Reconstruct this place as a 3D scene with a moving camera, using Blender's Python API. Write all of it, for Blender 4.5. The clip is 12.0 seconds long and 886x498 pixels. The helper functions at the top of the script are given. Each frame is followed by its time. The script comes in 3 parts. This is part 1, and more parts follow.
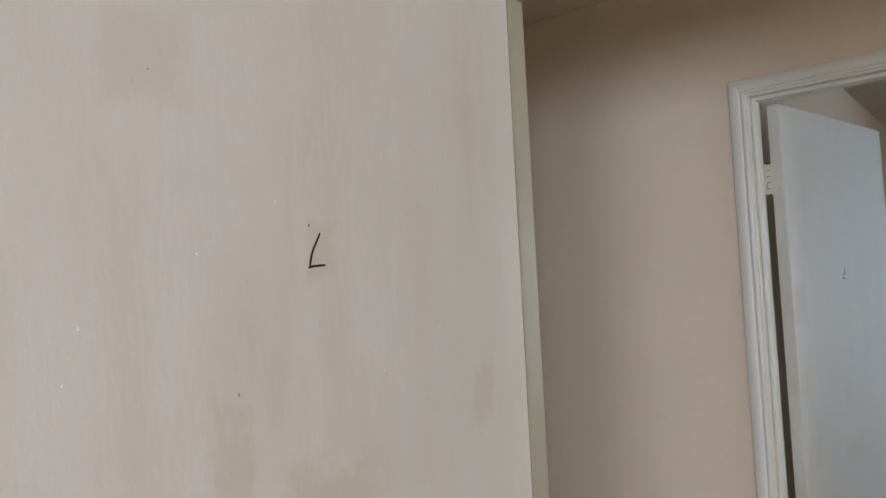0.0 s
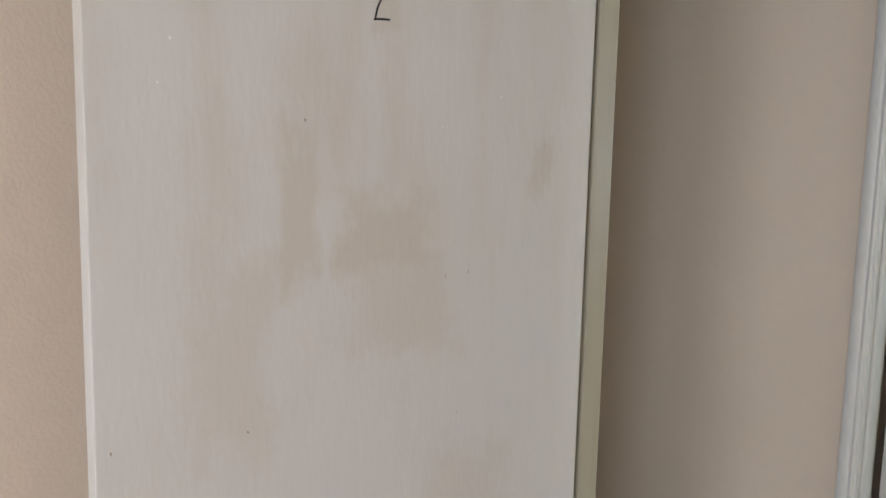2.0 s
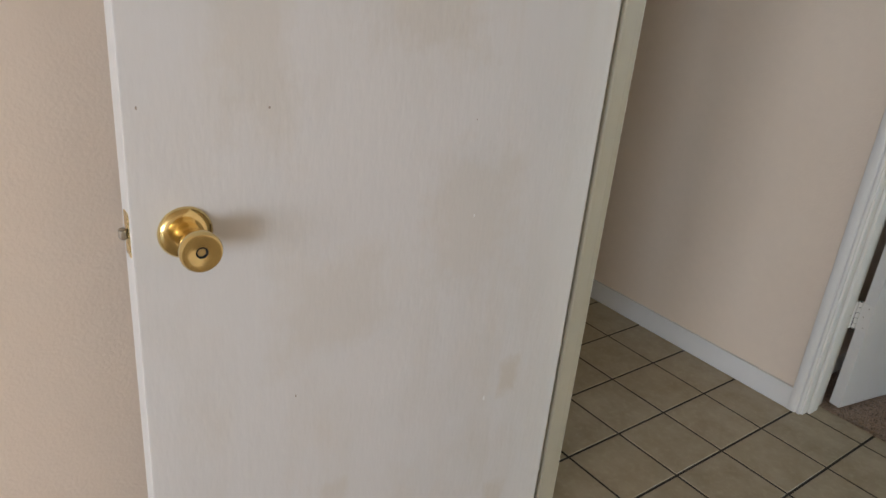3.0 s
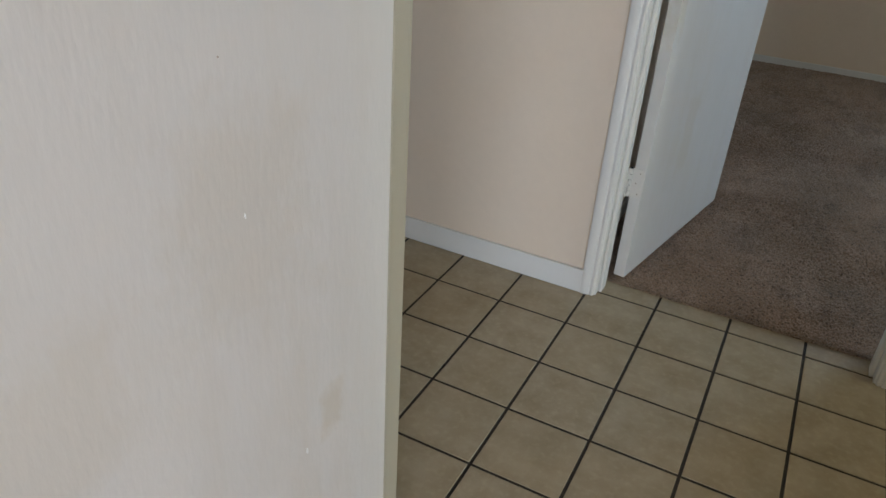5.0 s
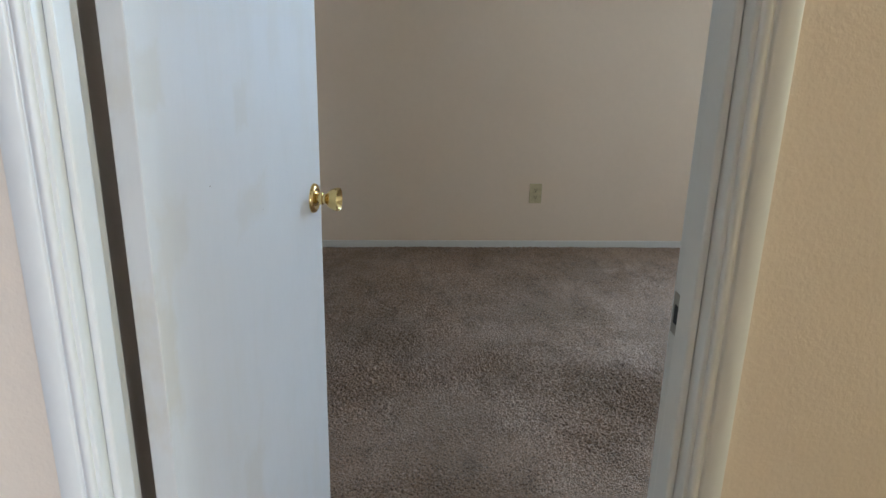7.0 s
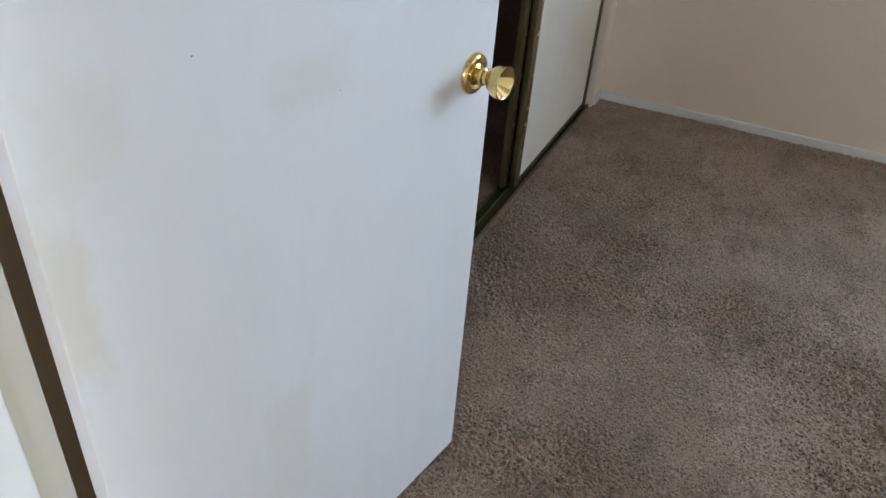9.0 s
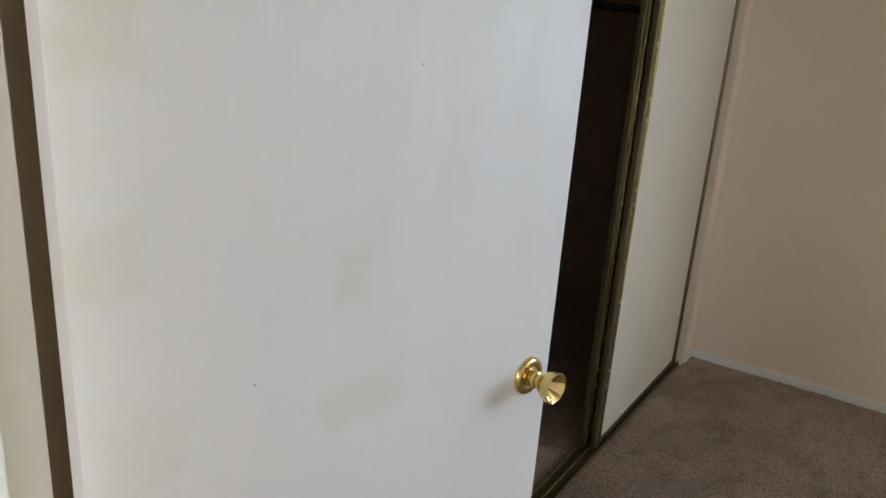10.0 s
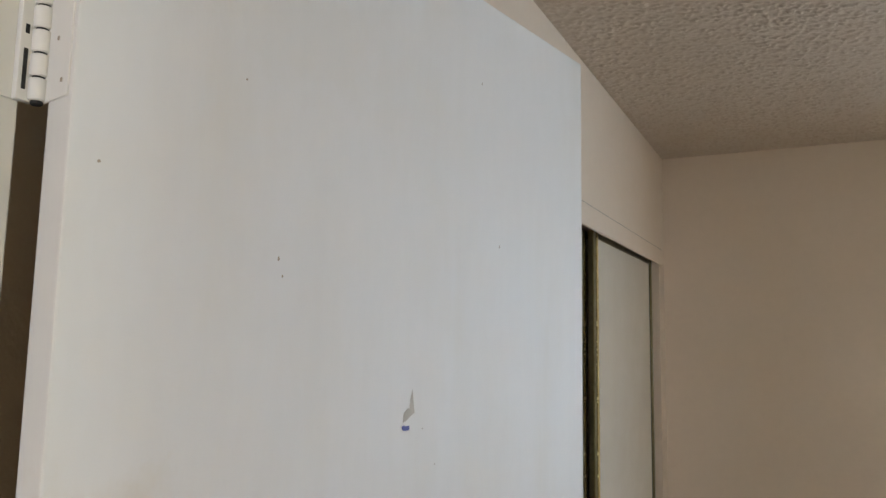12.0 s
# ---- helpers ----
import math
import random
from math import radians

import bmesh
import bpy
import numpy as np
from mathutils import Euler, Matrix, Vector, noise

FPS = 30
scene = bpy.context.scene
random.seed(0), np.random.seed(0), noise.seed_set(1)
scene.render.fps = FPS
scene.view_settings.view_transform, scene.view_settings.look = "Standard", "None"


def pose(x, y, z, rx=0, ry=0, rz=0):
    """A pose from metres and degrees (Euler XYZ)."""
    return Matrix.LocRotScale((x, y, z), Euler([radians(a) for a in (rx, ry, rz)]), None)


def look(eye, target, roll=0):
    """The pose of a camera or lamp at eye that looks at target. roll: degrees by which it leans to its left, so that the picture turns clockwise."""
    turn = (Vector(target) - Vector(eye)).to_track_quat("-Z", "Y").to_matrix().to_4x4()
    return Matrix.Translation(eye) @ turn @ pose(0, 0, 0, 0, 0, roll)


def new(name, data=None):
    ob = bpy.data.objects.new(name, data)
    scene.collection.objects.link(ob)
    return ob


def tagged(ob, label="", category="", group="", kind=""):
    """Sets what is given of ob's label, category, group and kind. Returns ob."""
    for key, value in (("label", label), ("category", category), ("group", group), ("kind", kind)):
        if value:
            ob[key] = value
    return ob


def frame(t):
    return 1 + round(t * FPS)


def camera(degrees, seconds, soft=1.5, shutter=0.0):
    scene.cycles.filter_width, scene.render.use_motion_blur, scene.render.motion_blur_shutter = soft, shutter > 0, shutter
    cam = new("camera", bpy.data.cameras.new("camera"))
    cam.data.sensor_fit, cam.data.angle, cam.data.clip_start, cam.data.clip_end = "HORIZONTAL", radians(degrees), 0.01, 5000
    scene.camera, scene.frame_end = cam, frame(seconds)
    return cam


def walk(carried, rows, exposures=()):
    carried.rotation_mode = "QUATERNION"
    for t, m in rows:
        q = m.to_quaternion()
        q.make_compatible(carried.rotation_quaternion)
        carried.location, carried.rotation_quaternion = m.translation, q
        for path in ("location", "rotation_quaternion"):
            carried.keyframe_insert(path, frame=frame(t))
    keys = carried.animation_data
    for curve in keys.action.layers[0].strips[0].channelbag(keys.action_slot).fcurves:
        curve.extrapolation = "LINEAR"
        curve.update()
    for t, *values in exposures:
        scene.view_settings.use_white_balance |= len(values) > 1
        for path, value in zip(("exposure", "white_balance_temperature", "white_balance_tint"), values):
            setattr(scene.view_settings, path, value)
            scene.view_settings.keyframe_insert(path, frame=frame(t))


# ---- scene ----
cam = camera(62.3, 12.0)
PATH = [
    (0, (0.6349, -1.9465, 1.5477), (-0.625, -0.3977, 1.6654), -2.73),
    (0.5, (0.7578, -1.935, 1.5403), (-0.6315, -0.5066, 1.7125), -1.8),
    (0.8, (0.8023, -1.9363, 1.5365), (-0.6435, -0.5667, 1.7201), -1.68),
    (1, (0.8139, -1.9341, 1.5324), (-0.6649, -0.5962, 1.6845), -1.12),
    (1.5, (0.813, -1.9259, 1.4801), (-0.7264, -0.6492, 1.4876), -0.33),
    (2, (0.7976, -1.9283, 1.3965), (-0.7419, -0.6724, 1.1668), 1.34),
    (2.5, (0.7861, -1.9379, 1.337), (-0.7108, -0.7222, 0.8062), 3.43),
    (3.0, (0.8218, -1.9381, 1.2784), (-0.616, -0.7945, 0.4879), 5.54),
    (3.2, (0.8178, -1.9414, 1.2447), (-0.5786, -0.8201, 0.3543), 6.08),
    (4.8, (0.4948, -1.782, 1.202), (-0.3814, -0.3295, 0.1427), 4.88),
    (5.0, (0.4245, -1.6845, 1.205), (-0.3352, -0.1328, 0.1975), 3.71),
    (5.2, (0.3697, -1.5256, 1.2465), (-0.2731, 0.1183, 0.3059), 3.23),
    (5.5, (0.3813, -1.3319, 1.2858), (-0.0917, 0.4387, 0.4852), 2.73),
    (6, (0.4038, -1.1124, 1.2691), (0.2226, 0.7507, 0.565), 1.73),
    (6.5, (0.3904, -0.8354, 1.3436), (0.4875, 1.0603, 0.7135), 1.51),
    (6.7, (0.3927, -0.7529, 1.3481), (0.5452, 1.1429, 0.7296), 1.16),
    (8.3, (0.5252, -0.1235, 1.3252), (0.1647, 1.5584, 0.3047), 2.83),
    (8.4, (0.5412, -0.1071, 1.3308), (0.1411, 1.5465, 0.2794), 2.83),
    (8.5, (0.5636, -0.1003, 1.3505), (0.1203, 1.5218, 0.2677), 2.66),
    (9, (0.6211, -0.0476, 1.3279), (-0.021, 1.485, 0.2149), 4.66),
    (9.5, (0.6728, -0.0319, 1.3978), (-0.2024, 1.5162, 0.4827), 4.31),
    (10, (0.6871, -0.0225, 1.4803), (-0.3524, 1.5752, 0.8747), 4.04),
    (10.5, (0.6677, -0.0451, 1.5346), (-0.4611, 1.5792, 1.2386), 3.57),
    (11.0, (0.6566, -0.0473, 1.5816), (-0.4831, 1.5952, 1.5248), 2.74),
    (11.5, (0.6163, -0.0364, 1.615), (-0.4576, 1.6456, 1.747), 2.24),
    (12, (0.5238, -0.0171, 1.6251), (-0.3652, 1.7584, 1.864), 0.99),
]
walk(cam, [(t, look(eye, target, roll)) for t, eye, target, roll in PATH],
     [(0, -1.16, 6500, 10), (3.2, -1.18, 6450, 10), (5.0, -.98, 6150, 7), (5.5, -.5, 5850, 7), (6.5, -.42, 5900, 7), (8.5, -.02, 5800, 12), (9.5, -.08, 6200, 12), (10.5, -.34, 6900, 13), (12, -.40, 6850, 13)])

# ---------------------------------------------------------------- world and light
world = bpy.data.worlds.new("world")
scene.world = world
world.use_nodes = True
wn = world.node_tree.nodes
sky = wn.new("ShaderNodeTexSky")
sky.sky_type = 'NISHITA'
sky.sun_disc = False
sky.sun_elevation = radians(50)
sky.sun_rotation = radians(95)
wn["Background"].inputs[1].default_value = 0.12
world.node_tree.links.new(sky.outputs[0], wn["Background"].inputs[0])
sun = new("sun", bpy.data.lights.new("sun", 'SUN'))
sun.data.energy, sun.data.angle, sun.data.color = 3.0, radians(0.5), (1, .95, .88)
sun.matrix_world = look((20, -2, 24), (0, 0, 0))


def window_light(name, eye, target, w, h, watts, col):
    lamp = new(name, bpy.data.lights.new(name, 'AREA'))
    lamp.data.shape, lamp.data.size, lamp.data.size_y = 'RECTANGLE', w, h
    lamp.data.energy, lamp.data.color = watts, col
    lamp.matrix_world = look(eye, target)
    return lamp


window_light("window_light_south", (2.0, -6.97, 1.32), (2.0, 0, 1.32), 1.5, 1.5, 225, (.82, .88, 1.0))
window_light("window_light_south_far", (4.2, -6.97, 1.32), (4.2, 0, 1.32), 1.75, 1.5, 380, (.67, .80, 1.0))
window_light("window_light_north", (2.92, 3.475, 1.48), (2.92, 0, 1.48), 1.33, 1.22, 104, (.575, .772, 1.0))
# Added fill lamp at the hall's unseen east end; brightens the hall walls.
window_light("added_hall_light", (3.76, -.33, 1.48), (0, -.33, 1.48), .8, 1.15, 46, (.86, .93, .74))


# ---------------------------------------------------------------- materials
def nodes_of(name):
    m = bpy.data.materials.new(name)
    m.use_nodes = True
    nt = m.node_tree
    return m, nt, nt.nodes["Principled BSDF"]


def add(nt, kind, **sets):
    n = nt.nodes.new(kind)
    for k, v in sets.items():
        n.inputs[k.replace("_", " ")].default_value = v
    return n


def noise_tex(nt, coord, scale, detail=4.0, rough=.55, stretch=None):
    n = add(nt, "ShaderNodeTexNoise", Scale=scale, Detail=detail, Roughness=rough)
    if stretch:
        mp = nt.nodes.new("ShaderNodeMapping")
        mp.inputs["Scale"].default_value = stretch
        nt.links.new(coord, mp.inputs["Vector"])
        coord = mp.outputs[0]
    nt.links.new(coord, n.inputs["Vector"])
    return n.outputs["Fac"]


def ramp(nt, fac, lo, hi, a=0.0, b=1.0):
    n = nt.nodes.new("ShaderNodeMapRange")
    n.inputs["From Min"].default_value, n.inputs["From Max"].default_value = lo, hi
    n.inputs["To Min"].default_value, n.inputs["To Max"].default_value = a, b
    nt.links.new(fac, n.inputs["Value"])
    return n.outputs[0]


def mix(nt, fac, a, b):
    n = nt.nodes.new("ShaderNodeMix")
    n.data_type = 'RGBA'
    for sock, v in ((n.inputs[0], fac), (n.inputs[6], a), (n.inputs[7], b)):
        if isinstance(v, (int, float)):
            sock.default_value = v
        elif isinstance(v, tuple):
            sock.default_value = (*v, 1)
        else:
            nt.links.new(v, sock)
    return n.outputs[2]


def math_node(nt, op, a, b=0.0):
    n = nt.nodes.new("ShaderNodeMath")
    n.operation = op
    for sock, v in ((n.inputs[0], a), (n.inputs[1], b)):
        if isinstance(v, (int, float)):
            sock.default_value = v
        else:
            nt.links.new(v, sock)
    return n.outputs[0]


def bump(nt, bsdf, height, strength, distance):
    n = nt.nodes.new("ShaderNodeBump")
    n.inputs["Strength"].default_value, n.inputs["Distance"].default_value = strength, distance
    nt.links.new(height, n.inputs["Height"])
    nt.links.new(n.outputs[0], bsdf.inputs["Normal"])


def painted(name, base, worn, rough=.5, grain=140.0, relief=.25, depth=.002, blotch=2.2, amount=.5, stretch=None):
    m, nt, bs = nodes_of(name)
    co = nt.nodes.new("ShaderNodeTexCoord").outputs["Object"]
    big = ramp(nt, noise_tex(nt, co, blotch, 5, .6, stretch), .42, .72, 0, amount)
    fine = ramp(nt, noise_tex(nt, co, 38, 3), .3, .7, 0, .12)
    col = mix(nt, big, base, worn)
    col = mix(nt, fine, col, tuple(c * .82 for c in base))
    nt.links.new(col, bs.inputs["Base Color"])
    rg = ramp(nt, noise_tex(nt, co, 9, 3), .3, .7, rough - .07, rough + .09)
    nt.links.new(rg, bs.inputs["Roughness"])
    bump(nt, bs, noise_tex(nt, co, grain, 3, .5), relief, depth)
    return m


WALL = painted("wall_paint_cream", (.76, .635, .505), (.72, .59, .455), .6, 170, .30, .0022, 1.3, .5)
CEIL = painted("ceiling_spray_texture", (.64, .53, .42), (.57, .46, .355), .40, 220, .35, .002, 3, .4)
TRIM = painted("trim_white_gloss_paint", (.73, .715, .68), (.64, .60, .53), .38, 110, .05, .0008, 3, .3)
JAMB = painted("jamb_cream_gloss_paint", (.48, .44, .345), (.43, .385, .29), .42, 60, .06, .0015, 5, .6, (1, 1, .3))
PANEL = painted("closet_panel_white", (.70, .645, .55), (.64, .57, .45), .45, 90, .08, .001, 2, .4)


def plain(name, col, rough, metal=0.0, bumpy=0.0, spread=.12):
    m, nt, bs = nodes_of(name)
    co = nt.nodes.new("ShaderNodeTexCoord").outputs["Object"]
    n = ramp(nt, noise_tex(nt, co, 60, 4), .3, .7)
    nt.links.new(mix(nt, n, tuple(c * (1 - spread) for c in col), tuple(min(1, c * (1 + spread)) for c in col)), bs.inputs["Base Color"])
    nt.links.new(ramp(nt, noise_tex(nt, co, 35, 3), .3, .7, max(.03, rough - .06), rough + .06), bs.inputs["Roughness"])
    bs.inputs["Metallic"].default_value = metal
    if bumpy:
        bump(nt, bs, noise_tex(nt, co, 90, 3), bumpy, .001)
    return m


BRASS = plain("polished_brass", (.76, .585, .26), .13, 1.0, .03, .08)
BRASS_WORN = plain("worn_brass", (.78, .60, .28), .26, 1.0, .08, .1)
OLIVE = plain("olive_gold_anodised", (.19, .165, .085), .34, .8)
RIB = plain("bright_gold_anodised", (.62, .52, .28), .24, 1.0)
# Dark brown carries the shade inside the closet as surface colour.
CLOSET_SHADE = plain("dark_brown_closet_shade", (.30, .215, .155), .6, 0, .1)
# Besides rubber and grime, paints the dark inside slots, holes and hinge gaps.
BLACK = plain("black_rubber_grime_and_holes", (.012, .011, .010), .6)
INK = plain("black_marker", (.015, .014, .016), .5)
BLUE_INK = plain("blue_pen", (.03, .04, .22), .5)
CHIP = plain("bare_undercoat", (.44, .40, .34), .7)
SCUFF = plain("dark_scuff", (.36, .30, .23), .7)
GROUT = plain("brown_grout", (.03, .024, .019), .85, 0, .4)
ALMOND = plain("almond_plastic", (.50, .43, .25), .35)
CHALK = plain("fresh_white_paint_nib", (.85, .85, .83), .6)
STEEL = plain("dull_steel", (.42, .38, .32), .35, .9)
DARKWOOD = plain("dark_stained_wood", (.06, .035, .02), .5)
CONCRETE = plain("outdoor_concrete", (.35, .34, .32), .8)


def door_paint(name, base, worn, patches, streak, relief):
    """Old brushed white paint with vertical brush marks and yellowed touch-up patches (u, z, width, height, strength)."""
    m, nt, bs = nodes_of(name)
    co = nt.nodes.new("ShaderNodeTexCoord").outputs["Object"]
    sep = nt.nodes.new("ShaderNodeSeparateXYZ")
    nt.links.new(co, sep.inputs[0])
    vert = noise_tex(nt, co, 9, 5, .6, (1, 1, .16))
    big = noise_tex(nt, co, 3.2, 4, .6, (1, 1, .55))
    mask = math_node(nt, 'MULTIPLY', ramp(nt, vert, .42, .68), ramp(nt, big, .42, .60))
    mask = math_node(nt, 'MULTIPLY', mask, streak)
    wob = math_node(nt, 'MULTIPLY', math_node(nt, 'SUBTRACT', noise_tex(nt, co, 13, 5, .62), .5), 2.0)
    wob2 = math_node(nt, 'MULTIPLY', math_node(nt, 'SUBTRACT', noise_tex(nt, co, 90, 2, .5, (1, 1, .25)), .5), .5)
    wob = math_node(nt, 'ADD', wob, wob2)
    for u, z, w, h, s in patches:
        du = math_node(nt, 'ABSOLUTE', math_node(nt, 'MULTIPLY', math_node(nt, 'SUBTRACT', sep.outputs[0], u), 2 / w))
        dz = math_node(nt, 'ABSOLUTE', math_node(nt, 'MULTIPLY', math_node(nt, 'SUBTRACT', sep.outputs[2], z), 2 / h))
        d = math_node(nt, 'ADD', math_node(nt, 'MAXIMUM', du, dz), wob)
        mask = math_node(nt, 'MAXIMUM', mask, ramp(nt, d, .55, 1.15, s, 0))
    fine = ramp(nt, noise_tex(nt, co, 70, 3, .5, (1, 1, .2)), .3, .7, 0, .08)
    col = mix(nt, mask, base, worn)
    col = mix(nt, fine, col, tuple(c * .8 for c in base))
    nt.links.new(col, bs.inputs["Base Color"])
    nt.links.new(ramp(nt, noise_tex(nt, co, 14, 4), .3, .7, .48, .62), bs.inputs["Roughness"])
    bs.inputs["Specular IOR Level"].default_value = .35
    h = math_node(nt, 'ADD', noise_tex(nt, co, 130, 3, .5, (1, 1, .3)), math_node(nt, 'MULTIPLY', noise_tex(nt, co, 20, 3), 1.2))
    bump(nt, bs, h, relief, .002)
    return m


DOOR_A = door_paint("door_old_cream_white_paint", (.70, .68, .64), (.585, .52, .41), [
    (.62, 1.80, .09, .11, .35), (.405, 1.605, .05, .075, .45), (.53, 1.34, .06, .25, .55), (.40, 1.30, .16, .13, .6), (.11, 1.40, .06, .10, .45),
    (.37, 1.20, .20, .18, .4), (.13, .51, .05, .08, .55), (.12, .21, .06, .1, .5), (.49, .36, .06, .12, .4), (.62, 1.15, .12, .3, .35), (.25, .85, .2, .25, .3), (.5, .75, .2, .2, .3)], .58, .20)
DOOR_B = door_paint("door_touched_up_white_paint", (.70, .69, .665), (.625, .575, .475), [
    (.045, 1.465, .085, .13, .6), (.035, 1.25, .08, .09, .45), (.325, 1.17, .06, .08, .4), (.08, 1.03, .065, .11, .35), (.35, 1.0, .13, .08, .4),
    (.02, .86, .05, .24, .6), (.28, .42, .1, .3, .4), (.06, 1.02, .08, .1, .35), (.20, 1.90, .2, .12, .25), (.50, 1.30, .07, .2, .25), (.36, 1.35, .05, .3, .2)], .4, .10)


def tile_glaze():
    m, nt, bs = nodes_of("beige_ceramic_tile")
    co = nt.nodes.new("ShaderNodeTexCoord").outputs["Object"]
    rnd = nt.nodes.new("ShaderNodeObjectInfo").outputs["Random"]
    off = nt.nodes.new("ShaderNodeVectorMath")
    off.operation = 'ADD'
    comb = nt.nodes.new("ShaderNodeCombineXYZ")
    nt.links.new(math_node(nt, 'MULTIPLY', rnd, 37.0), comb.inputs[0])
    nt.links.new(co, off.inputs[0])
    nt.links.new(comb.outputs[0], off.inputs[1])
    v = off.outputs[0]
    col = mix(nt, ramp(nt, noise_tex(nt, v, 12, 5, .62), .35, .7), (.40, .335, .24), (.30, .245, .16))
    col = mix(nt, ramp(nt, noise_tex(nt, v, 60, 3), .5, .75, 0, .4), col, (.52, .44, .31))
    col = mix(nt, ramp(nt, rnd, 0, 1, 0, .22), col, (.34, .27, .165))
    nt.links.new(col, bs.inputs["Base Color"])
    nt.links.new(ramp(nt, noise_tex(nt, v, 25, 3), .3, .7, .38, .55), bs.inputs["Roughness"])
    bump(nt, bs, noise_tex(nt, v, 30, 3), .12, .002)
    return m


TILE = tile_glaze()


def carpet_mat():
    m, nt, bs = nodes_of("brown_cut_pile_carpet")
    co = nt.nodes.new("ShaderNodeTexCoord").outputs["Object"]
    a, b, c = (.45, .312, .218), (.335, .23, .156), (.51, .375, .286)
    # Broad patches: stains, plus the nap's light and dark painted into the colour.
    col = mix(nt, ramp(nt, noise_tex(nt, co, 2.6, 5, .62), .42, .60), a, b)
    col = mix(nt, ramp(nt, noise_tex(nt, co, 4.0, 5, .66, (1, .7, 1)), .48, .66, 0, .8), col, c)
    col = mix(nt, ramp(nt, noise_tex(nt, co, 1.3, 4, .6), .52, .70, 0, .5), col, (.25, .173, .105))
    col = mix(nt, ramp(nt, noise_tex(nt, co, 9, 6, .72, (1, .6, 1)), .52, .66, 0, .6), col, (.135, .092, .066))
    # Dark flecks paint shade into the gaps between tufts.
    col = mix(nt, ramp(nt, noise_tex(nt, co, 150, 3, .65), .50, .61, 0, .85), col, (.085, .058, .042))
    col = mix(nt, ramp(nt, noise_tex(nt, co, 210, 2, .6), .53, .63, 0, .5), col, (.62, .48, .38))
    nt.links.new(col, bs.inputs["Base Color"])
    bs.inputs["Roughness"].default_value = .95
    bs.inputs["Specular IOR Level"].default_value = .1
    bs.inputs["Sheen Weight"].default_value = .25
    bump(nt, bs, noise_tex(nt, co, 240, 3, .6), 1.0, .006)
    return m


CARPET = carpet_mat()


def glass_mat():
    m, nt, bs = nodes_of("window_glass")
    bs.inputs["Transmission Weight"].default_value = 1
    bs.inputs["Roughness"].default_value = 0
    bs.inputs["IOR"].default_value = 1.45
    return m


GLASS = glass_mat()


# ---------------------------------------------------------------- mesh helpers
def mesh_of(name, bm, material):
    bmesh.ops.recalc_face_normals(bm, faces=bm.faces)
    me = bpy.data.meshes.new(name)
    bm.to_mesh(me)
    bm.free()
    me.materials.append(material)
    return me


def part(name, bm, material, parent=None, label="", smooth=False):
    me = mesh_of(name, bm, material)
    if smooth:
        me.shade_smooth()
        me.set_sharp_from_angle(angle=radians(38))
    ob = new(name, me)
    ob.parent = parent
    if label:
        ob["label"] = label
    return ob


def thing(name, label, category, m=None, kind="", group=""):
    ob = tagged(new(name), label, category, group, kind)
    ob.empty_display_size = .1
    if m is not None:
        ob.matrix_world = m
    return ob


def boxes(*dims, bevel=0.0, seg=1):
    """Boxes x0, x1, y0, y1, z0, z1 in one bmesh."""
    bm = bmesh.new()
    for x0, x1, y0, y1, z0, z1 in dims:
        bmesh.ops.create_cube(bm, size=1, matrix=Matrix.LocRotScale(((x0 + x1) / 2, (y0 + y1) / 2, (z0 + z1) / 2), None, (x1 - x0, y1 - y0, z1 - z0)))
    if bevel:
        bmesh.ops.bevel(bm, geom=bm.edges[:], offset=bevel, segments=seg, affect='EDGES', profile=.6)
    return bm


def lathe(profile, n=40, at=(0, 0, 0), sign=1):
    """Turned shape: profile of (radius, height) about the local y axis."""
    bm = bmesh.new()
    rings = []
    for r, h in profile:
        if r < 1e-6:
            rings.append([bm.verts.new((at[0], at[1] + sign * h, at[2]))])
        else:
            rings.append([bm.verts.new((at[0] + r * math.cos(2 * math.pi * i / n), at[1] + sign * h, at[2] + r * math.sin(2 * math.pi * i / n))) for i in range(n)])
    for a, b in zip(rings, rings[1:]):
        for i in range(n):
            j = (i + 1) % n
            if len(a) == 1 and len(b) == 1:
                continue
            if len(a) == 1:
                bm.faces.new((a[0], b[i], b[j]))
            elif len(b) == 1:
                bm.faces.new((a[i], a[j], b[0]))
            else:
                bm.faces.new((a[i], a[j], b[j], b[i]))
    return bm


def cyl_z(x, y, z0, z1, r, n=20, bev=.0008):
    prof = [(0, 0), (r - bev, 0), (r, bev), (r, z1 - z0 - bev), (r - bev, z1 - z0), (0, z1 - z0)]
    bm = lathe(prof, n)
    bmesh.ops.transform(bm, matrix=Matrix.Translation((x, y, z0)) @ Matrix.Rotation(radians(90), 4, 'X'), verts=bm.verts)
    return bm


def ribbon(points, width, y, thick, sign):
    """A flat pen stroke of that width through points (u, z) on a face at height y."""
    bm = bmesh.new()
    prev = None
    pts = [Vector((p[0], 0, p[1])) for p in points]
    for i, p in enumerate(pts):
        d = (pts[min(i + 1, len(pts) - 1)] - pts[max(i - 1, 0)]).normalized()
        s = Vector((-d.z, 0, d.x)) * width * (.5 if 0 < i < len(pts) - 1 else .4)
        now = [bm.verts.new((q.x, y + sign * thick, q.z)) for q in (p + s, p - s)]
        if prev:
            bm.faces.new((prev[0], prev[1], now[1], now[0]))
        prev = now
    r = bmesh.ops.extrude_face_region(bm, geom=bm.faces[:])
    bmesh.ops.translate(bm, verts=[v for v in r["geom"] if isinstance(v, bmesh.types.BMVert)], vec=(0, -sign * thick * .9, 0))
    return bm


